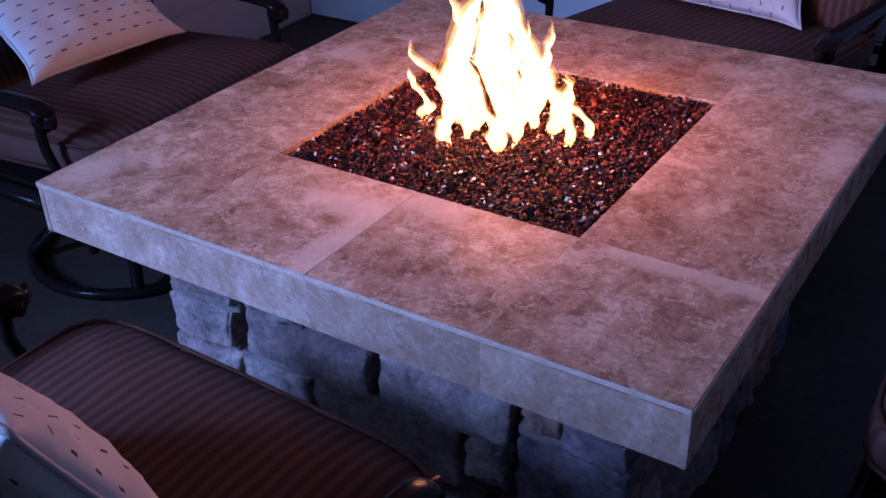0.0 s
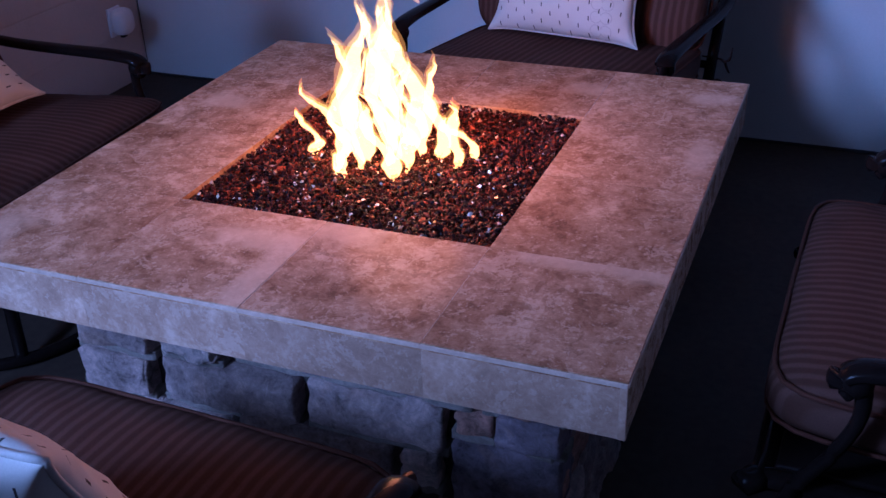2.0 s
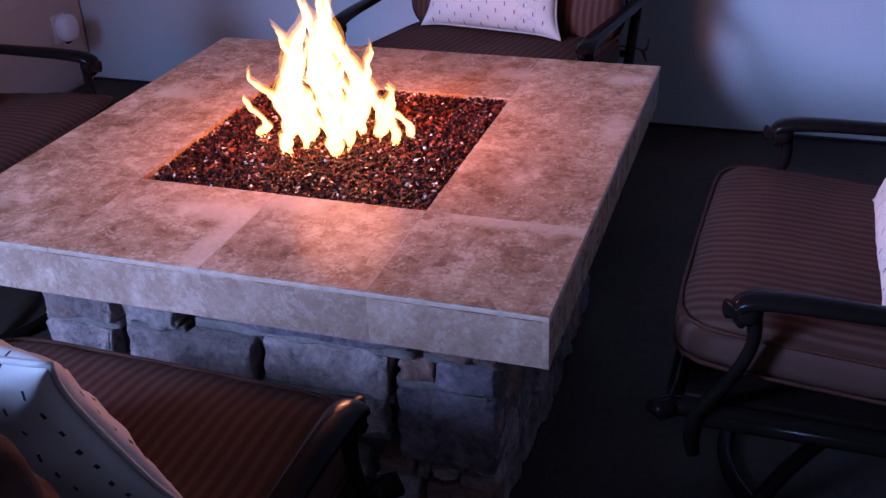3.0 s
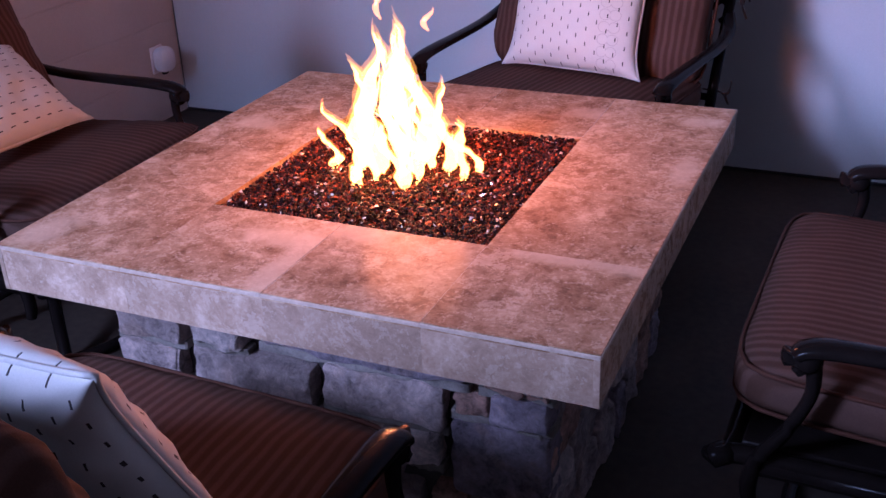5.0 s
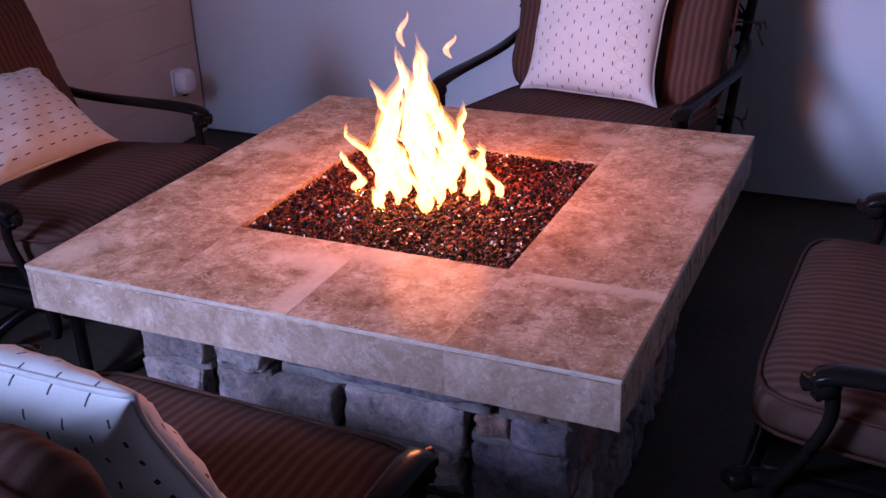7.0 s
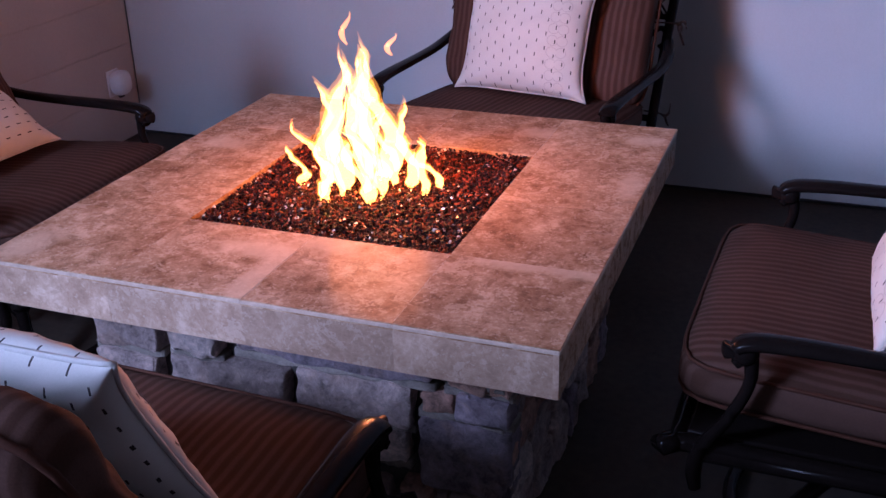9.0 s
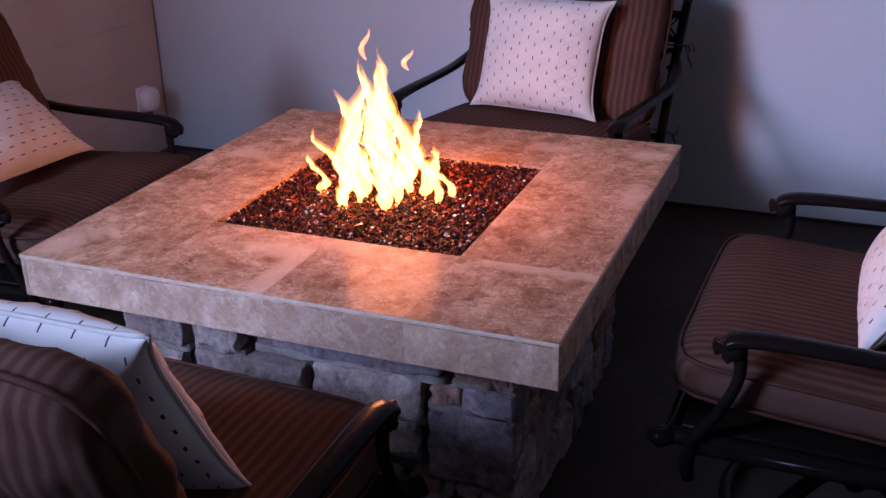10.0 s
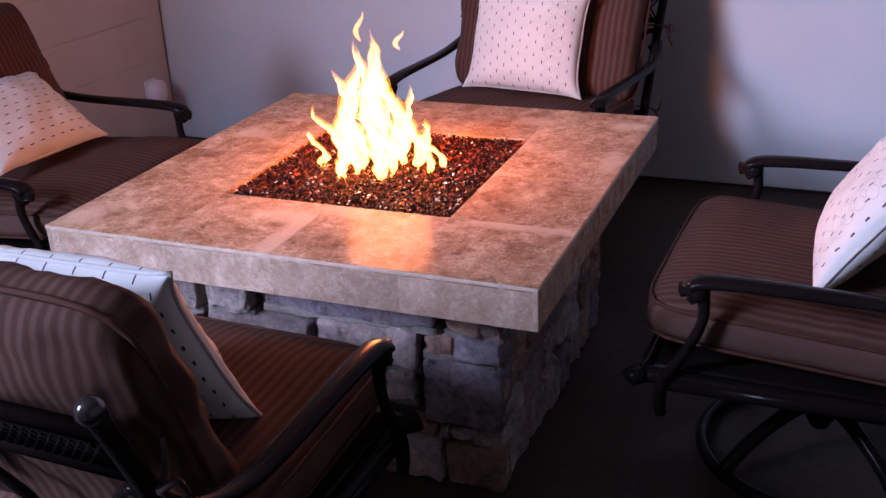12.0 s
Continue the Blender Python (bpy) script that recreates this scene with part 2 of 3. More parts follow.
def dashed(name, turned=False):
    """Off-white pillow fabric with rows of short dark stitches and a band of faint rings."""
    mat, nt, b = graph(name)
    co = coords(nt)
    sep = node(nt, "ShaderNodeSeparateXYZ", {0: co})
    x, y = (sep.outputs[1], sep.outputs[0]) if turned else (sep.outputs[0], sep.outputs[1])
    cx, cy = 0.0285, 0.044
    gx = calc(nt, "DIVIDE", x, cx)
    col_i = calc(nt, "FLOOR", gx)
    odd = calc(nt, "MULTIPLY", calc(nt, "FLOORED_MODULO", col_i, 2.0), 0.5)
    fx = calc(nt, "ABSOLUTE", calc(nt, "SUBTRACT", calc(nt, "FRACT", gx), 0.5))
    fy = calc(nt, "ABSOLUTE", calc(nt, "SUBTRACT", calc(nt, "FRACT", calc(nt, "ADD", calc(nt, "DIVIDE", y, cy), odd)), 0.5))
    dash = calc(nt, "MULTIPLY", calc(nt, "LESS_THAN", fx, 0.055), calc(nt, "LESS_THAN", fy, 0.185 if turned else 0.135))
    inner = calc(nt, "MULTIPLY", calc(nt, "LESS_THAN", calc(nt, "ABSOLUTE", x), 0.150 if turned else 0.205), calc(nt, "LESS_THAN", calc(nt, "ABSOLUTE", y), 0.220 if turned else 0.198))
    dash = calc(nt, "MULTIPLY", dash, inner)
    # rings
    rx = calc(nt, "SUBTRACT", calc(nt, "ABSOLUTE", calc(nt, "SUBTRACT", x, 0.135)), 0.014)
    ry = calc(nt, "MULTIPLY", calc(nt, "SUBTRACT", calc(nt, "FRACT", calc(nt, "DIVIDE", y, 0.036)), 0.5), 0.036)
    rr = calc(nt, "SQRT", calc(nt, "ADD", calc(nt, "MULTIPLY", rx, rx), calc(nt, "MULTIPLY", ry, ry)))
    ring = calc(nt, "LESS_THAN", calc(nt, "ABSOLUTE", calc(nt, "SUBTRACT", rr, 0.0155)), 0.0011)
    ring = calc(nt, "MULTIPLY", calc(nt, "MULTIPLY", ring, 0.35), calc(nt, "GREATER_THAN", sep.outputs[2], 0.0))
    weave, cloud = noise_tex(nt, co, 500, 2, 0.7), noise_tex(nt, co, 6, 4)
    base = ramp(nt, calc(nt, "ADD", calc(nt, "MULTIPLY", weave, 0.4), calc(nt, "MULTIPLY", cloud, 0.6)), [(0.3, (0.52, 0.50, 0.455)), (0.7, (0.66, 0.635, 0.59))])
    base = mix(nt, ring, base, (0.26, 0.22, 0.21))
    base = mix(nt, dash, base, (0.035, 0.025, 0.025))
    nt.links.new(base, b.inputs["Base Color"])
    b.inputs["Roughness"].default_value = 0.75
    bump(nt, b, calc(nt, "ADD", calc(nt, "MULTIPLY", weave, 0.5), dash), 0.2, 0.0015)
    return mat


def fire_glass(name):
    mat, nt, b = graph(name)
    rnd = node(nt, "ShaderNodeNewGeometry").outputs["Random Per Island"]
    # dark to amber pieces; the last, near-white stop paints glints on a few
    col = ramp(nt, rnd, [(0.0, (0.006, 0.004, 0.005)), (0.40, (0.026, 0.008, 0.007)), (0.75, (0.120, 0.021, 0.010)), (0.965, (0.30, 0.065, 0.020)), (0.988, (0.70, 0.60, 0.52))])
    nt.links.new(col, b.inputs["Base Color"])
    nt.links.new(calc(nt, "ADD", calc(nt, "MULTIPLY", calc(nt, "GREATER_THAN", rnd, 0.93), -0.30), 0.42), b.inputs["Roughness"])
    b.inputs["IOR"].default_value = 1.55
    nt.links.new(calc(nt, "ADD", calc(nt, "MULTIPLY", calc(nt, "GREATER_THAN", rnd, 0.93), 0.55), 0.10), b.inputs["Specular IOR Level"])
    b.inputs["Coat Weight"].default_value = 0.0
    b.inputs["Coat Roughness"].default_value = 0.04
    return mat


def flame_mat(name, low, high, power, z0, z1):
    """Burning gas: brightest low down, turning orange and thin towards the tips."""
    mat, nt, b = graph(name)
    nt.nodes.remove(b)
    out = nt.nodes["Material Output"]
    co = coords(nt)
    z = node(nt, "ShaderNodeSeparateXYZ", {0: co}).outputs[2]
    wisp = noise_tex(nt, co, 13, 3, 0.5, 1.0)
    h = node(nt, "ShaderNodeMapRange", {0: calc(nt, "ADD", z, calc(nt, "MULTIPLY", calc(nt, "SUBTRACT", wisp, 0.5), 0.16)), 1: z0, 2: z1}).outputs[0]
    em = node(nt, "ShaderNodeEmission", {"Color": ramp(nt, h, [(0.0, low), (0.55, low), (1.0, high)])})
    nt.links.new(calc(nt, "MULTIPLY", power, calc(nt, "SUBTRACT", 1.0, calc(nt, "MULTIPLY", calc(nt, "POWER", h, 2.0), 0.92))), em.inputs["Strength"])
    tr = node(nt, "ShaderNodeBsdfTransparent")
    ad = node(nt, "ShaderNodeAddShader", {0: tr.outputs[0], 1: em.outputs[0]})
    nt.links.new(ad.outputs[0], out.inputs[0])
    return mat


TILE_LOOKS = {  # column, row: tone, pale patches
    (0, 0): (1.08, [(-0.10, -0.06, 0.05, 0.08)]), (1, 0): (0.99, [(0.145, -0.03, 0.040, 0.17), (0.06, 0.06, 0.10, 0.045)]),
    (2, 0): (0.92, [(-0.10, 0.125, 0.07, 0.05)]), (3, 0): (0.94, [(0.02, 0.145, 0.16, 0.034)]),
    (0, 1): (1.08, []), (0, 2): (1.12, [(-0.05, 0.02, 0.08, 0.05)]), (3, 1): (0.92, []), (3, 2): (1.0, [(0.12, 0.0, 0.03, 0.10)]),
    (0, 3): (1.05, []), (1, 3): (1.05, []), (2, 3): (1.0, [(0.11, 0.018, 0.055, 0.045)]), (3, 3): (1.10, [(0.09, 0.03, 0.05, 0.04)])}
TILES = {ij: travertine("travertine_tile", 1.06 * tone, 0.125, 0.0, (1.0, 0.95, 0.87), 3.7 * ij[0] + 11.3 * ij[1], pale, soft=0.0) for ij, (tone, pale) in TILE_LOOKS.items()}
# same stone, lightened and greyed to carry daylight on the side faces
TILE_SIDE_LIT = travertine("travertine_side_tile_daylit", 1.14, 0.28, 0.18, (1.0, 0.95, 0.92), clouds=13.0, soft=0.42)
# honed edge with its bright highlight line put into a pale colour
EDGE_HIGHLIGHT = plain("honed_edge_highlight", (0.36, 0.265, 0.20), (0.56, 0.43, 0.34), 0.6, 0, 30, 160, 0.1, 0.002, 0.1)
GROUT = plain("grout", (0.48, 0.40, 0.33), (0.60, 0.51, 0.43), 0.85, 0, 30, 200, 0.3)
SLATE = ledgestone("dark_violet_ledge_stone", (0.205, 0.17, 0.19))
BUFF = ledgestone("buff_ledge_stone", (0.37, 0.295, 0.27))
RUST = ledgestone("rusty_ledge_stone", (0.34, 0.20, 0.15))
PALE = ledgestone("pale_ledge_stone", (0.47, 0.395, 0.36))
# mortar deep between the stones, with the gaps' shade put into its colour
GAP_SHADE = plain("mortar_in_painted_shade", (0.030, 0.024, 0.021), (0.075, 0.06, 0.052), 0.95, 0, 20, 160, 0.8, 0.006)
BEAD = plain("grey_beige_mortar", (0.09, 0.072, 0.06), (0.24, 0.20, 0.17), 0.95, 0, 30, 180, 0.8, 0.006)
FABRIC = striped("striped_brown_fabric")
PIPING = plain("brown_piping", (0.050, 0.016, 0.009), (0.080, 0.030, 0.018), 0.75, 0, 30, 300, 0.3, 0.002, 0.15)
TIE = plain("dark_tie_cord", (0.018, 0.010, 0.008), (0.034, 0.020, 0.016), 0.8, 0, 30, 300, 0.3, 0.002, 0.1)
METAL = plain("dark_bronze_metal", (0.006, 0.0045, 0.004), (0.012, 0.008, 0.007), 0.22, 0.0, 10, 140, 0.2, 0.001, 0.065)
POLISHED = plain("polished_bronze_ball", (0.012, 0.010, 0.010), (0.022, 0.018, 0.018), 0.16, 0.0, 10, 140, 0.1, 0.001, 0.9)
PILLOW = dashed("stitched_pillow_fabric")
PILLOW_TURNED = dashed("stitched_pillow_fabric_across", True)
PILLOW_PIPE = plain("pillow_piping", (0.45, 0.43, 0.395), (0.60, 0.575, 0.54), 0.8, 0, 25, 300, 0.3)
GLASS = fire_glass("crushed_amber_glass")
PAN = plain("blackened_steel", (0.012, 0.011, 0.011), (0.03, 0.026, 0.024), 0.7, 0.4, 15, 120, 0.3)
FLOOR = plain("dark_sealed_concrete", (0.026, 0.019, 0.0145), (0.068, 0.050, 0.038), 0.6, 0, 2.2, 40, 0.25, 0.003, 0.12)
# dark tone of the unseen walls, chosen to cut bounced light
FILL_CUT = plain("dark_unseen_wall", (0.10, 0.085, 0.07), (0.15, 0.125, 0.105), 0.7, 0, 2.0, 60, 0.3)
STUCCO = plain("painted_smooth_wall", (0.49, 0.515, 0.52), (0.57, 0.595, 0.60), 0.55, 0, 1.6, 180, 0.18, 0.002)
BLOCK = plain("painted_board", (0.52, 0.465, 0.425), (0.62, 0.565, 0.52), 0.65, 0, 2.5, 110, 0.4, 0.003)
CEIL = plain("ceiling_paint", (0.26, 0.23, 0.20), (0.34, 0.30, 0.27), 0.8, 0, 2, 120, 0.2)
SEAL = plain("black_rubber", (0.010, 0.010, 0.010), (0.022, 0.021, 0.021), 0.7)
PLASTIC = plain("weathered_white_plastic", (0.74, 0.74, 0.76), (0.82, 0.82, 0.84), 0.35, 0, 20, 160, 0.1)
GROUND = plain("outdoor_paving", (0.16, 0.155, 0.15), (0.22, 0.215, 0.205), 0.9, 0, 0.8, 30, 0.4, 0.004)
FLAME_CORE = flame_mat("flame_core", (1.0, 0.43, 0.085), (1.0, 0.40, 0.06), 2.3, 0.80, 1.12)
FLAME_MID = flame_mat("flame_middle", (1.0, 0.47, 0.055), (1.0, 0.36, 0.04), 0.70, 0.82, 1.18)
FLAME_EDGE = flame_mat("flame_edge", (1.0, 0.36, 0.05), (1.0, 0.24, 0.03), 0.30, 0.80, 1.18)
FLAME_WISP = flame_mat("flame_wisp", (1.0, 0.30, 0.05), (1.0, 0.22, 0.04), 1.1, 0.80, 1.40)

# ---- the room ----
XL, XR, YB, YF, ZC = -1.98, 3.4, 1.776, -5.2, 3.3
tagged(part("floor", box(-6.5, XR + 0.2, -7.0, YB + 0.2, -0.12, 0.0), FLOOR, smooth=False), "dark sealed concrete patio floor, slightly mottled", "floor", kind="structure")
tagged(part("ground", box(-80, 80, -80, 80, -0.3, -0.13), GROUND, smooth=False), "pale paved ground outside the patio", "ground", kind="structure")
# unseen ceiling: keeps the sky out, its tone sets the bounce
tagged(part("ceiling", box(XL - 0.2, XR + 0.2, YF - 0.2, YB + 0.2, ZC, ZC + 0.15), CEIL, smooth=False), "plain unseen ceiling over the patio, toned to set the bounced light", "ceiling", kind="structure")
tagged(part("wall_north", box(XL - 0.2, XR + 0.2, YB, YB + 0.2, 0.0, ZC), STUCCO, smooth=False), "smooth painted pale grey wall behind the seats", "wall", kind="structure")
# unseen east and south walls, added to close off fill light
tagged(part("wall_east", box(XR, XR + 0.2, YF - 0.2, YB, 0.0, ZC), FILL_CUT, smooth=False), "plain unseen wall, toned dark to cut the fill light", "wall", kind="structure")
tagged(part("wall_south", box(XL - 0.2, XR, YF - 0.2, YF, 0.0, ZC), FILL_CUT, smooth=False), "plain unseen wall, toned dark to cut the fill light", "wall", kind="structure")
# the left wall of painted boards ends at y = -3.0; between it and the wall behind, the patio is open to the daylight
wall_west = tagged(part("wall_west", box(XL - 0.2, XL - 0.004, -3.0, YB, 0.0, ZC), BLOCK, smooth=False), "painted beige boarded wall with shallow level joints", "wall", kind="structure")
# added screen, out of view: blocks daylight from the right chair's lower side
tagged(part("shade_screen", box(-0.85, 0.45, -2.78, -2.60, 0.0, 1.95, 0.01), BLOCK, smooth=False), "added unseen screen that shades the low parts of the right seat", "low wall", kind="structure")
tagged(part("baseboard_north", box(XL + 0.004, XR, YB - 0.012, YB - 0.001, 0.001, 0.010, 0.002), SEAL), "black rubber seal along the foot of the wall", "seal", kind="structure")
tagged(part("trim_corner", box(XL + 0.001, XL + 0.004, YB - 0.0035, YB - 0.0005, 0.010, ZC - 0.002, 0.002), PAN), "thin dark caulked joint in the wall corner", "trim", kind="structure")


# ---- chairs ----
def chair():
    """A swivel club chair that faces +y; its base stands on the origin."""
    c = empty("patio_chair", pose(0, 0, 0), "dark bronze cast-metal swivel armchair with brown striped cushions", "chair", "chairs round the fire table")
    F = 0.36  # front of the seat
    tilt = pose(0, F - 0.307, 0.458, 3.6, 0, 0)
    seat = part("seat_cushion", squircle(0.356, 0.322, 0.071, 9, 3.4, 24, tilt, 0.006, 1.3), FABRIC, c, "brown striped seat cushion")
    part("piping", outline(0.352, 0.318, 0.034, 9, 0.0042, 72, tilt), PIPING, seat)
    part("piping", outline(0.352, 0.318, -0.036, 9, 0.0042, 72, tilt), PIPING, seat)
    lean = pose(0, F - 0.610, 0.712, 110, 0, 0)
    back = part("back_cushion", squircle(0.360, 0.262, 0.088, 7.5, 2.8, 26, lean, 0.015, 4.1), FABRIC, c, "plump brown striped back cushion")
    part("piping", outline(0.360, 0.262, 0.016, 7.5, 0.0055, 72, lean), PIPING, back)
    # metal seat frame
    part("seat_frame", tube([(*p[:2], 0.355, 0.019) for p in smooth_line([(-0.365, 0.33), (-0.33, 0.352), (0.33, 0.352), (0.365, 0.33), (0.365, -0.24), (0.33, -0.27), (-0.33, -0.27), (-0.365, -0.24)], 5, True)], 10, True), METAL, c)
    part("seat_pan", box(-0.352, 0.352, -0.258, 0.338, 0.348, 0.374, 0.006), METAL, c)
    for s in (-1, 1):
        rows = [(0.388, 0.110, 0.556, 0.022), (0.388, 0.098, 0.580, 0.029), (0.388, 0.122, 0.599, 0.031), (0.390, 0.20, 0.606, 0.030), (0.394, 0.34, 0.607, 0.028), (0.400, 0.48, 0.608, 0.027),
                (0.402, 0.58, 0.615, 0.026), (0.394, 0.66, 0.635, 0.024), (0.374, 0.722, 0.668, 0.020)]
        arm = part("arm", tube(smooth_line([(s * x, F - d, z, 0.86 * r) for x, d, z, r in rows], 6), 12, flat=0.55), METAL, c)
        part("scroll", ball((s * 0.388, F - 0.116, 0.577), 0.024), METAL, arm)
        part("arm_support", tube(smooth_line([(s * x, F - d, z, r) for x, d, z, r in [(0.388, 0.122, 0.590, 0.015), (0.390, 0.128, 0.520, 0.0115), (0.388, 0.098, 0.440, 0.012), (0.386, 0.055, 0.365, 0.014), (0.384, 0.045, 0.310, 0.015), (0.384, 0.050, 0.272, 0.012)]], 6), 10), METAL, c)
        part("side_rail", tube([(s * 0.376, F - 0.05, 0.345, 0.016), (s * 0.376, F - 0.62, 0.352, 0.016)], 8), METAL, c)
        part("back_post", tube(smooth_line([(s * 0.362, F - 0.60, 0.335, 0.017), (s * 0.365, F - 0.66, 0.50, 0.016), (s * 0.370, F - 0.735, 0.70, 0.016), (s * 0.374, F - 0.805, 0.860, 0.016)], 5), 10), METAL, c)
        part("finial", ball((s * 0.374, F - 0.812, 0.870), 0.0200), POLISHED, c, "polished metal ball")
        # fabric tie knotted round the post
        tie = smooth_line([(s * 0.34, F - 0.66, 0.735, 0.004), (s * 0.385, F - 0.715, 0.725, 0.006), (s * 0.402, F - 0.745, 0.715, 0.010), (s * 0.412, F - 0.725, 0.690, 0.006), (s * 0.425, F - 0.735, 0.650, 0.005)], 5)
        part("tie", tube(tie, 6, flat=0.6), TIE, c, "knotted fabric tie")
        tie = smooth_line([(s * 0.40, F - 0.745, 0.716, 0.008), (s * 0.420, F - 0.735, 0.728, 0.007), (s * 0.432, F - 0.730, 0.705, 0.004)], 5)
        part("tie", tube(tie, 6, flat=0.6), TIE, c, "knotted fabric tie")

    low = smooth_line([(-0.345, F - 0.60, 0.455, 0.004), (-0.378, F - 0.655, 0.435, 0.005), (-0.396, F - 0.665, 0.425, 0.008), (-0.412, F - 0.655, 0.440, 0.005), (-0.418, F - 0.65, 0.475, 0.003)], 5)
    part("tie", tube(low, 6, flat=0.6), TIE, c, "knotted fabric tie")
    low = smooth_line([(-0.395, F - 0.665, 0.426, 0.006), (-0.405, F - 0.66, 0.405, 0.005), (-0.414, F - 0.655, 0.395, 0.003)], 5)
    part("tie", tube(low, 6, flat=0.6), TIE, c, "knotted fabric tie")

    def on_back(u, z):
        """A point of the reclined back plane."""
        d = 0.60 + (z - 0.335) * 0.381
        return (u, F - d, z)
    for z, r in ((0.815, 0.013), (0.735, 0.010), (0.42, 0.012)):
        part("back_rail", tube([(*on_back(-0.368, z), r), (*on_back(0.368, z), r)], 8), METAL, c)
    lat = bmesh.new()
    for i in range(46):
        u = -0.36 + 0.72 * i / 45
        for k in (-1, 1):
            v = u + k * 0.064
            if abs(v) < 0.365:
                tube([(*on_back(u, 0.738), 0.0036), (*on_back(v, 0.812), 0.0036)], 5, bm=lat)
    part("lattice", lat, METAL, c, "woven metal lattice band")
    for i in range(4):
        u = -0.27 + 0.18 * i
        k = 1 if i % 2 else -1
        part("scroll_bar", tube(smooth_line([(*on_back(u + a * k, z), 0.009) for a, z in ((0.0, 0.42), (0.04, 0.50), (-0.02, 0.58), (0.03, 0.66), (0.075, 0.70), (0.10, 0.665), (0.075, 0.64))], 6), 7), METAL, c)
    # swivel base
    part("hub", tube([(0, 0, 0.075, 0.020), (0, 0, 0.10, 0.034), (0, 0, 0.16, 0.036), (0, 0, 0.19, 0.028), (0, 0, 0.33, 0.028)], 14), METAL, c)
    part("swivel_plate", box(-0.13, 0.13, -0.13, 0.13, 0.322, 0.350, 0.006), METAL, c)
    part("base_ring", tube([(0.275 * math.cos(t * math.pi / 24), 0.275 * math.sin(t * math.pi / 24), 0.016, 0.016) for t in range(48)], 10, True), METAL, c)
    for i in range(4):
        t = math.pi / 4 + i * math.pi / 2
        part("base_leg", tube(smooth_line([(r * math.cos(t), r * math.sin(t), z, q) for r, z, q in ((0.02, 0.15, 0.018), (0.10, 0.135, 0.018), (0.20, 0.085, 0.017), (0.275, 0.022, 0.017))], 5), 8), METAL, c)
    return c


first = chair()
first.matrix_basis = pose(-0.008, -1.112, 0, 0, 0, -2.0)
copy_thing(first, pose(-1.168, 0.018, 0, 0, 0, -88.3))
copy_thing(first, pose(1.153, -0.065, 0, 0, 0, 88.4))
copy_thing(first, pose(0.036, 1.078, 0, 0, 0, 172.5))


# ---- throw pillows ----
def pillow(at, across, up, w, h, thick, label, seed, cloth=PILLOW, front=1.0, folds=0.4):
    """A stuffed pillow; at is the middle of its lower edge."""
    x, y = Vector(across).normalized(), Vector(up).normalized()
    z = x.cross(y).normalized()
    y = z.cross(x).normalized()
    m = Matrix.Translation(Vector(at) + y * h / 2) @ Matrix((x, y, z)).transposed().to_4x4()
    n, bm = 34, bmesh.new()

    def point(u, v, side):
        px = u * w / 2 * (1 - 0.13 * (1 - v ** 4))
        py = v * h / 2 * (1 - 0.060 * (1 - u ** 6))
        fold = noise.noise(Vector((u * 2.2 + seed, v * 2.2, side)))
        t = max(0.0, (1 - u ** 2) * (1 - v ** 2)) ** 0.42
        crease = folds * (0.012 * noise.noise(Vector((u * 5, v * 5 + seed, side * 3))) + 0.007 * noise.noise(Vector((u * 11 + seed, v * 9, side * 5)))) * min(1.0, 3 * t)
        return (px, py, side * (thick / 2 * t * (1 + 0.15 * fold)) * (front if side > 0 else 1.0) + crease)
    rim = {}
    for side in (1, -1):
        g = []
        for i in range(n + 1):
            row = []
            for j in range(n + 1):
                edge = i in (0, n) or j in (0, n)
                if edge and (i, j) in rim:
                    row.append(rim[i, j])
                    continue
                u, v = math.sin((2 * i / n - 1) * math.pi / 2), math.sin((2 * j / n - 1) * math.pi / 2)
                q = bm.verts.new(point(u, v, side))
                if edge:
                    rim[i, j] = q
                row.append(q)
            g.append(row)
        for i in range(n):
            for j in range(n):
                bm.faces.new((g[i][j], g[i + 1][j], g[i + 1][j + 1], g[i][j + 1]))
    ob = tagged(part("throw_pillow", bm, cloth, m=m), label, "pillow", "throw pillows")
    loop = []
    for k in range(80):
        s = k / 20
        e, t = int(s), 2 * (s - int(s)) - 1
        u, v = ((t, -1), (1, t), (-t, 1), (-1, -t))[e]
        loop.append((u * w / 2 * (1 - 0.13 * (1 - v ** 4)), v * h / 2 * (1 - 0.060 * (1 - u ** 6)), 0, 0.0045))
    part("piping", tube(loop, 6, True), PILLOW_PIPE, ob)
    return ob


pillow((0.012, -1.052, 0.518), (-1, 0, 0), (0, -0.20, 0.385), 0.445, 0.415, 0.17, "off-white stitched throw pillow leaning on a striped chair back", 1.0, front=0.8, folds=0.5)
pillow((0.024, 1.105, 0.526), (0.47, -0.075, 0.0), (0.04, 0.34, 0.94), 0.47, 0.392, 0.18, "off-white stitched throw pillow with dark dashes and faint rings", 2.0)
pillow((-1.115, 0.012, 0.556), (0.0, 1, -0.05), (-0.25, 0.0, 0.19), 0.48, 0.33, 0.13, "cream lumbar pillow with dark dashes slouched on the seat", 3.0, PILLOW_TURNED)
pillow((1.11, -0.09, 0.527), (0.0, -1, 0.0), (0.58, 0.0, 0.8), 0.45, 0.43, 0.15, "off-white stitched throw pillow leaning on a striped chair back", 4.0)

# ---- fire ----
random.seed(5)
TOPZ, T = 0.62, 0.61


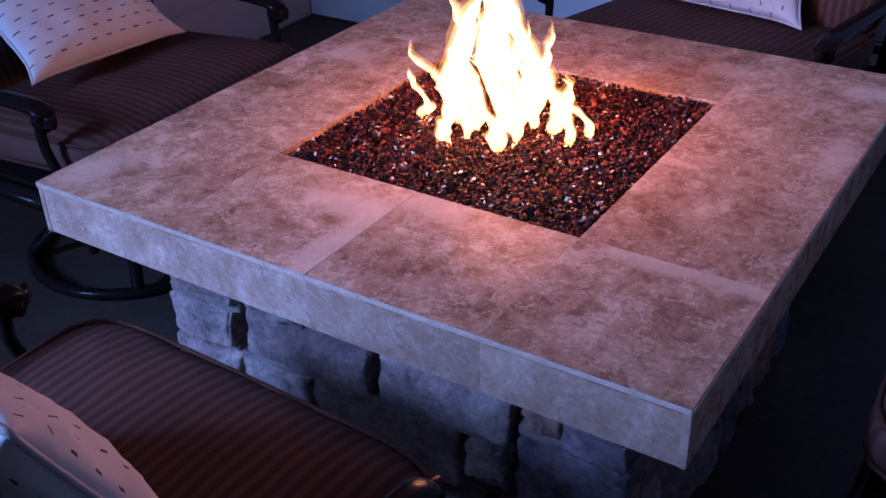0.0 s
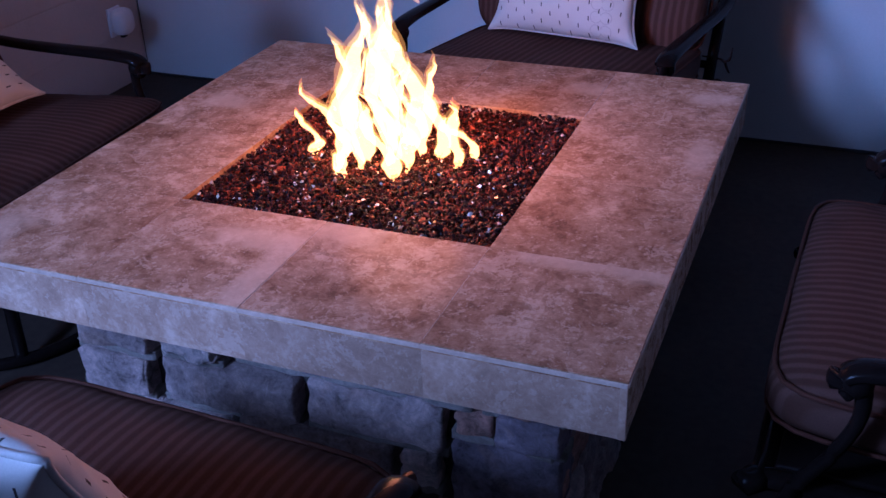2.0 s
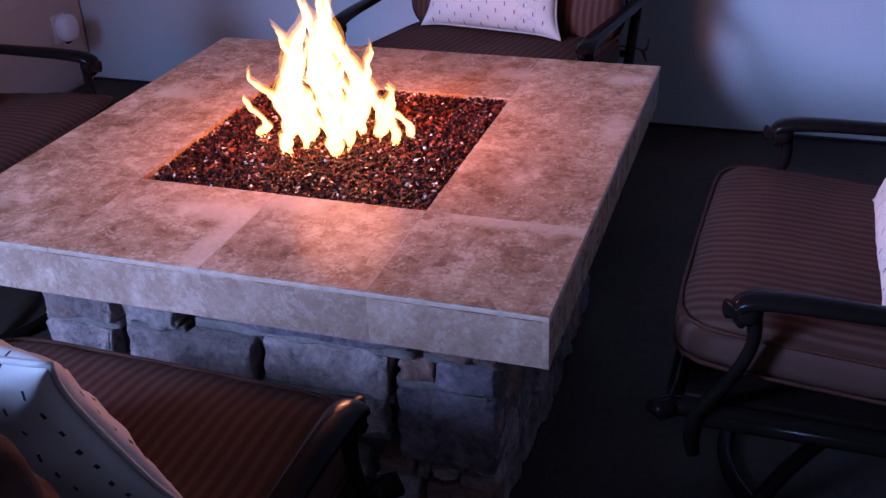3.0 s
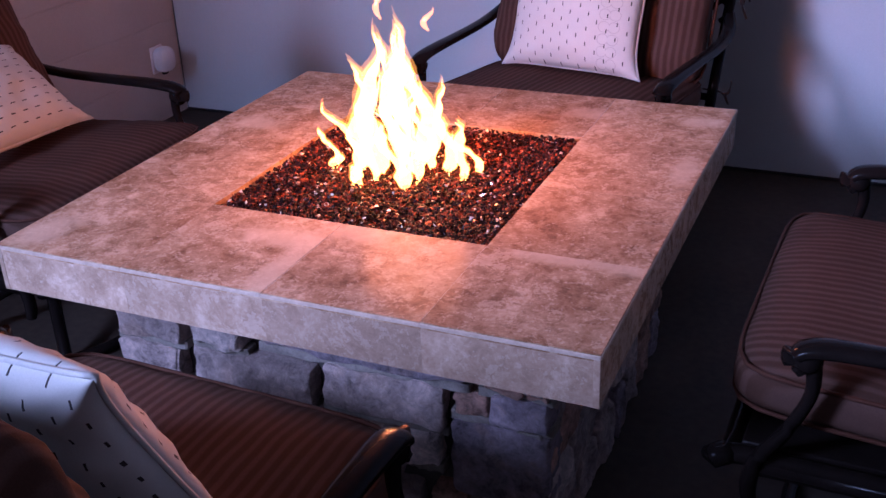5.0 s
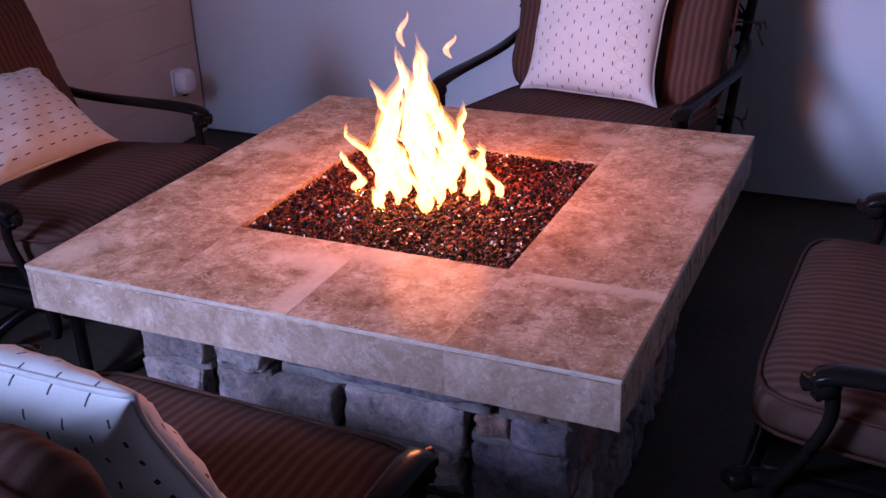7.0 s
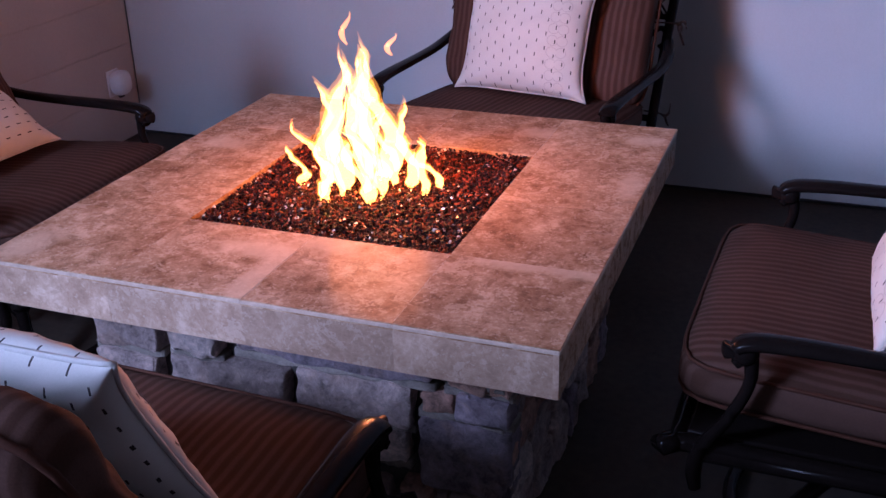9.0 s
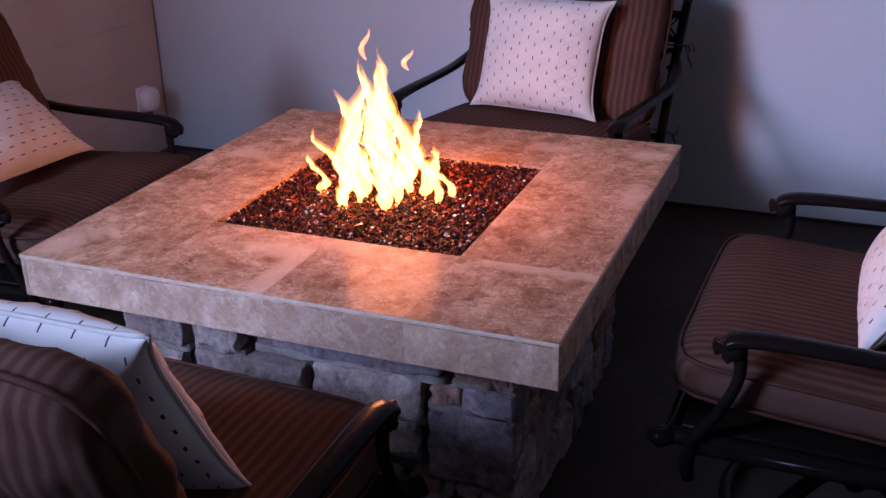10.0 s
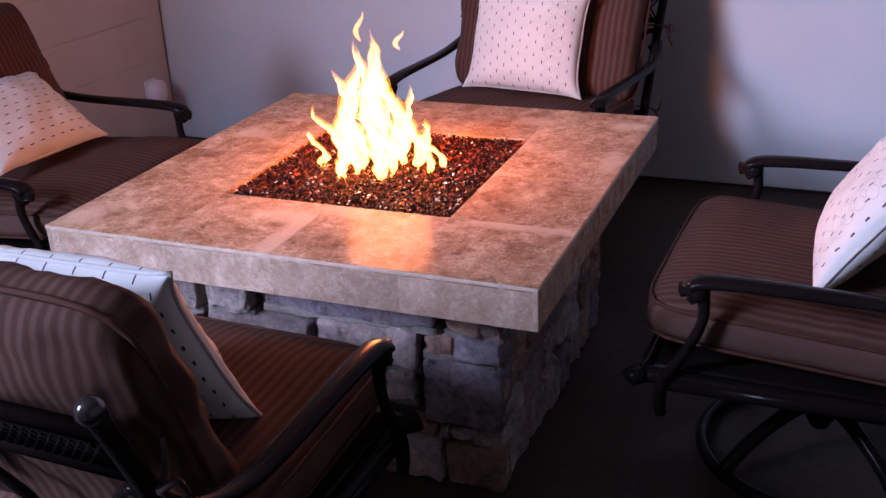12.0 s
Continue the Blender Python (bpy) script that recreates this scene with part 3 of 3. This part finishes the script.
def flame():
    f = empty("gas_fire", pose(0, 0, 0), "bright yellow-white gas flames rising from the fire glass", "fire")
    rng = random.Random(11)
    tongues = []
    for i in range(18):
        a, q = i * 2.4 + rng.uniform(-0.4, 0.4), (i / 17) ** 0.6
        x, y = -0.003 + 0.160 * q * math.cos(a), 0.13 * q * math.sin(a)
        h = (0.40 - 0.27 * q) * rng.uniform(0.62, 1.15)
        tongues.append((x, y, h, rng.uniform(0.026, 0.040) * (1.45 - 0.80 * q), -0.02 + rng.uniform(-0.05, 0.04)))
    for i, (x, y, h, r, sway) in enumerate(tongues):
        a0, a1, turn_a = rng.uniform(0, 6), rng.uniform(0, 6), rng.uniform(0, 3.14)
        for k, hh, cloth in ((0.92, h * 0.95, FLAME_CORE), (1.0, h, FLAME_MID), (1.15, h * 1.05, FLAME_EDGE)):
            rows = []
            for s in range(25):
                t = s / 24
                prof = (min(1.0, (t + 0.03) / 0.36) ** 0.85) * (1 - t) ** 0.7 * (1 + 0.34 * math.sin(t * 10 + a0)) if 0 < t < 1 else 0.02
                bx = x + sway * t * t + 0.030 * math.sin(t * 7.0 + a0) * t
                by = y + 0.026 * math.sin(t * 6.0 + a1) * t
                rows.append((bx, by, TOPZ - 0.018 + hh * t, max(0.0010, r * k * prof)))
            bm = tube(rows, 12, flat=0.5, side=(math.cos(turn_a), math.sin(turn_a), 0))
            for v in bm.verts:
                q = v.co * 22 + Vector((i * 3.1, 0, 0))
                g = v.co * 55 + Vector((0, i * 1.7, 0))
                v.co += 0.014 * Vector((noise.noise(q), noise.noise(q + Vector((9, 0, 0))), 0)) + 0.006 * Vector((noise.noise(g), noise.noise(g + Vector((4, 0, 0))), 0))
            part("tongue", bm, cloth, f)
    # torn-off wisps
    for x, y, z, h in ((-0.055, 0.02, 0.945, 0.075), (0.050, 0.03, 0.925, 0.05)):
        rows = [(x - 0.012 * math.sin(t * 5), y, z + h * t, 0.011 * math.sin(math.pi * min(0.98, max(0.03, t)) ** 0.8)) for t in [s / 10 for s in range(11)]]
        part("wisp", tube(rows, 9, flat=0.5), FLAME_WISP, f)
    return f


flame()


def bed():
    """Crushed glass heaped in the pan: too many pieces to count."""
    rng = np.random.RandomState(3)
    verts, faces = [], []
    base = np.array([(1, 0, 0), (-1, 0, 0), (0, 1, 0), (0, -1, 0), (0, 0, 1), (0, 0, -1)], float)
    tri = [(0, 2, 4), (2, 1, 4), (1, 3, 4), (3, 0, 4), (2, 0, 5), (1, 2, 5), (3, 1, 5), (0, 3, 5)]
    H = 0.300
    for i in range(17000):
        x, y = rng.uniform(-H, H, 2)
        s = rng.uniform(0.0030, 0.0072)
        lump = 0.010 * noise.noise(Vector((x * 9, y * 9, 0)))
        z = TOPZ - 0.009 + lump * 0.5 + rng.uniform(-0.008, 0.008)
        q = base * (s * rng.uniform(0.55, 1.35, (6, 1))) * rng.uniform(0.6, 1.2, 3) * np.array((1.0, 1.0, 0.5))
        a, b, c = rng.normal(0, 0.55), rng.normal(0, 0.55), rng.uniform(0, 6.28)
        R = np.array(Euler((a, b, c)).to_matrix())
        k = len(verts)
        lim = H - s
        verts += [(v[0] + min(lim, max(-lim, x)), v[1] + min(lim, max(-lim, y)), v[2] + z) for v in q @ R.T]
        faces += [(p + k, r + k, t + k) for p, r, t in tri]
    me = bpy.data.meshes.new("fire_glass")
    me.from_pydata(verts, [], faces)
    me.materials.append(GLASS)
    return tagged(new("fire_glass", me), "crushed dark amber fire glass with painted white glints, filling the square pan", "fire glass", kind="stuff")


bed()

# ---- fire table: core, stones, tiles ----
table = empty("fire_table", pose(0, 0, 0), "square travertine-tiled fire table on a stacked stone base", "fire table")
# core coloured dark so the open gaps read as shaded
part("core", box(-0.435, 0.435, -0.435, 0.435, 0.0, 0.522), GAP_SHADE, table, "recessed mortar core, coloured dark for the shade in the gaps", smooth=False)
rim = bmesh.new()
for x0, x1, y0, y1 in ((-0.597, 0.597, -0.597, -0.310), (-0.597, 0.597, 0.310, 0.597), (-0.597, -0.310, -0.310, 0.310), (0.310, 0.597, -0.310, 0.310)):
    box(x0, x1, y0, y1, 0.526, TOPZ - 0.0006, bm=rim)
part("top_frame", rim, GROUT, table, smooth=False)
part("fire_pan", box(-0.309, 0.309, -0.309, 0.309, 0.530, 0.596, 0.004), PAN, table, "blackened steel pan")

S = T / 2
G = 0.0005
spots = [(i, j) for i in range(4) for j in range(4) if not (i in (1, 2) and j in (1, 2))]
for i, j in spots:
    ob = part("top_tile", box(-S / 2 + G, S / 2 - G, -S / 2 + G, S / 2 - G, -0.013, 0.0, 0.0002, 1), TILES[i, j], table, smooth=False)
    ob.matrix_basis = pose(-T + S * (i + 0.5), -T + S * (j + 0.5), TOPZ + random.uniform(-0.0003, 0.0003))
edge_me = strip_me = None
for side in range(4):
    turn = pose(0, 0, 0, 0, 0, 90 * side)
    for i in range(4):
        x = -T + S * (i + 0.5)
        if edge_me is None:
            a = part("edge_tile", box(-S / 2 + 0.00003, S / 2 - 0.00003, -0.0105, 0.0, -0.0893, 0.0, 0.00015, 1), TILE_SIDE_LIT, table, smooth=False)
            b = part("edge_strip", box(-S / 2 + 0.00003, S / 2 - 0.00003, -0.0028, 0.0, -0.0078, 0.0, 0.0010, 1), EDGE_HIGHLIGHT, table, "honed tile edge, coloured pale as the highlight along it", smooth=False)
            edge_me, strip_me = a.data, b.data
        else:
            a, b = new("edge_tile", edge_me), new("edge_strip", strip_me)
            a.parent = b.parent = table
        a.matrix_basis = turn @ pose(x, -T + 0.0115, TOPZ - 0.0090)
        b.matrix_basis = turn @ pose(x, -T + 0.0005, TOPZ - 0.0010)


def stone(w, h, d, seed):
    """A split-faced stone: w by h on its face (local x, z), its face towards -y."""
    bm = bmesh.new()
    bmesh.ops.create_cube(bm, size=2)
    bmesh.ops.subdivide_edges(bm, edges=bm.edges[:], cuts=15, use_grid_fill=True)
    sd = Vector((seed * 7.3, seed * 3.1, 0))
    for v in bm.verts:
        # grid lines gather towards the rims, so that the arrises stay tight
        x, y, z = (math.sin(c * math.pi / 2) for c in v.co)
        s = (abs(x) ** 14 + abs(z) ** 14) ** (1 / 14)
        s = ((s ** 12 + abs(y) ** 12) ** (-1 / 12))
        p = Vector((x * s * w / 2, y * s * d / 2, z * s * h / 2))
        k = p * 13 + sd
        edge = max(abs(x), abs(z)) ** 8
        bite = max(0.0, noise.noise(p * 26 + sd * 1.7) - 0.12) * edge
        p.x += (0.006 * noise.noise(k) + 0.003 * noise.noise(p * 60 + sd)) * abs(x) - 0.012 * bite * (1 if x > 0 else -1) * abs(x) ** 6
        p.z += (0.008 * noise.noise(k + Vector((5, 0, 0))) + 0.003 * noise.noise(p * 70 + sd)) * abs(z) - 0.016 * bite * (1 if z > 0 else -1) * abs(z) ** 6
        ridge = abs(noise.noise(Vector((p.x * 9, p.z * 16, 0)) + sd))
        slope = 0.012 * noise.noise(sd + Vector((x, z, 0)) * 0.7)
        p.y += (slope + 0.012 * ridge + 0.020 * bite + 0.005 * abs(noise.noise(p * 48 + sd)) + 0.003 * noise.noise(p * 110 + sd)) * (1 if y < 0 else 0.2)
        v.co = p
    bmesh.ops.recalc_face_normals(bm, faces=bm.faces)
    for e in bm.edges:
        e.smooth = e.calc_face_angle(0.0) < 0.62
    return bm


def mortar(w, h, seed):
    """A rough bead of mortar squeezed out between two courses, its face towards -y."""
    bm = bmesh.new()
    bmesh.ops.create_cube(bm, size=2)
    bmesh.ops.subdivide_edges(bm, edges=bm.edges[:], cuts=11, use_grid_fill=True)
    for v in bm.verts:
        x, y, z = v.co
        p = Vector((x * w / 2, y * 0.022, z * h / 2))
        k = Vector((p.x * 40 + seed * 5.1, p.z * 40, seed))
        p.z += 0.003 * noise.noise(k) * abs(z)
        p.y += 0.006 * noise.noise(k * 0.6) + 0.005 * noise.noise(k * 2.1)
        v.co = p
    return bm


FRONT = [(-0.468, -0.307, 0.374, 0.517), (-0.278, -0.158, 0.386, 0.517), (-0.117, 0.322, 0.412, 0.517), (0.352, 0.436, 0.412, 0.517), (0.442, 0.482, 0.416, 0.515),
         (-0.474, -0.322, 0.278, 0.362), (-0.286, -0.006, 0.286, 0.376), (0.020, 0.276, 0.304, 0.401), (0.297, 0.364, 0.350, 0.402), (0.370, 0.484, 0.352, 0.408),
         (-0.472, -0.305, 0.170, 0.266), (-0.300, -0.143, 0.175, 0.274), (-0.127, 0.180, 0.165, 0.290), (0.199, 0.262, 0.215, 0.292), (0.290, 0.484, 0.174, 0.338),
         (-0.470, -0.230, 0.004, 0.155), (-0.215, 0.030, 0.004, 0.150), (0.045, 0.215, 0.004, 0.150), (0.232, 0.324, 0.004, 0.118), (0.338, 0.482, 0.004, 0.122)]
FRONT_KINDS = [BUFF, PALE, SLATE, RUST, RUST, BUFF, BUFF, BUFF, RUST, SLATE, BUFF, PALE, BUFF, PALE, SLATE, BUFF, SLATE, BUFF, PALE, RUST, RUST, PALE, BUFF, BUFF]
FILL = [(0.247, 0.316, 0.132, 0.166), (0.322, 0.346, 0.130, 0.160), (0.354, 0.408, 0.138, 0.160), (0.414, 0.484, 0.128, 0.162)]
seed = 0
for side in range(4):
    turn = pose(0, 0, 0, 0, 0, 90 * side)
    rows = FRONT + FILL
    if side:
        rows, z = [], 0.004
        for hgt in (0.135, 0.105, 0.095, 0.10, 0.065):
            x = -0.47
            while x < 0.40:
                w = random.uniform(0.09, 0.28)
                x1 = min(x + w, 0.47) if x + w < 0.38 else 0.47
                rows.append((x, x1 - 0.014, z, z + hgt - 0.010 + random.uniform(-0.006, 0.004)))
                x = x1
            z += hgt
    for n, (x0, x1, z0, z1) in enumerate(rows):
        seed += 1
        kind_of = FRONT_KINDS[n] if side == 0 else random.choice((BUFF, SLATE, RUST, BUFF, PALE))
        dep = random.uniform(0.072, 0.092)
        ob = part("stone", stone(x1 - x0, z1 - z0, dep, seed), kind_of, table)
        ob.matrix_basis = turn @ pose((x0 + x1) / 2, -0.437 - random.uniform(0.002, 0.012), (z0 + z1) / 2)
        if z0 > 0.2:
            ob = part("mortar", mortar(x1 - x0 + 0.012, 0.018, seed), BEAD, table)
            ob.matrix_basis = turn @ pose((x0 + x1) / 2, -0.446, z0 - 0.006)

# ---- wall fixture ----
cover = empty("outlet_cover", pose(XL, 1.61, 0.275), "weathered white bubble outlet cover on the boarded wall", "outlet cover")
part("plate", box(0.0, 0.012, -0.040, 0.040, -0.058, 0.058, 0.005), PLASTIC, cover)
part("bubble", squircle(0.054, 0.046, 0.040, 3, 2.6, 8, pose(0.044, 0, 0.004, 0, 90, 0)), PLASTIC, cover)
part("cord_slot", box(0.030, 0.046, -0.014, 0.014, -0.062, -0.050, 0.003), PAN, cover)

# ---- board courses of the left wall ----
for row in range(17):
    z0, z1 = max(0.017 + 0.2 * (row - 1), 0.001), min(0.017 + 0.2 * row, ZC - 0.001)
    part("board", box(XL - 0.004, XL, -3.0, YB - 0.004, z0 + 0.0025, z1 - 0.0025, 0.002, 1), BLOCK, wall_west, smooth=False)
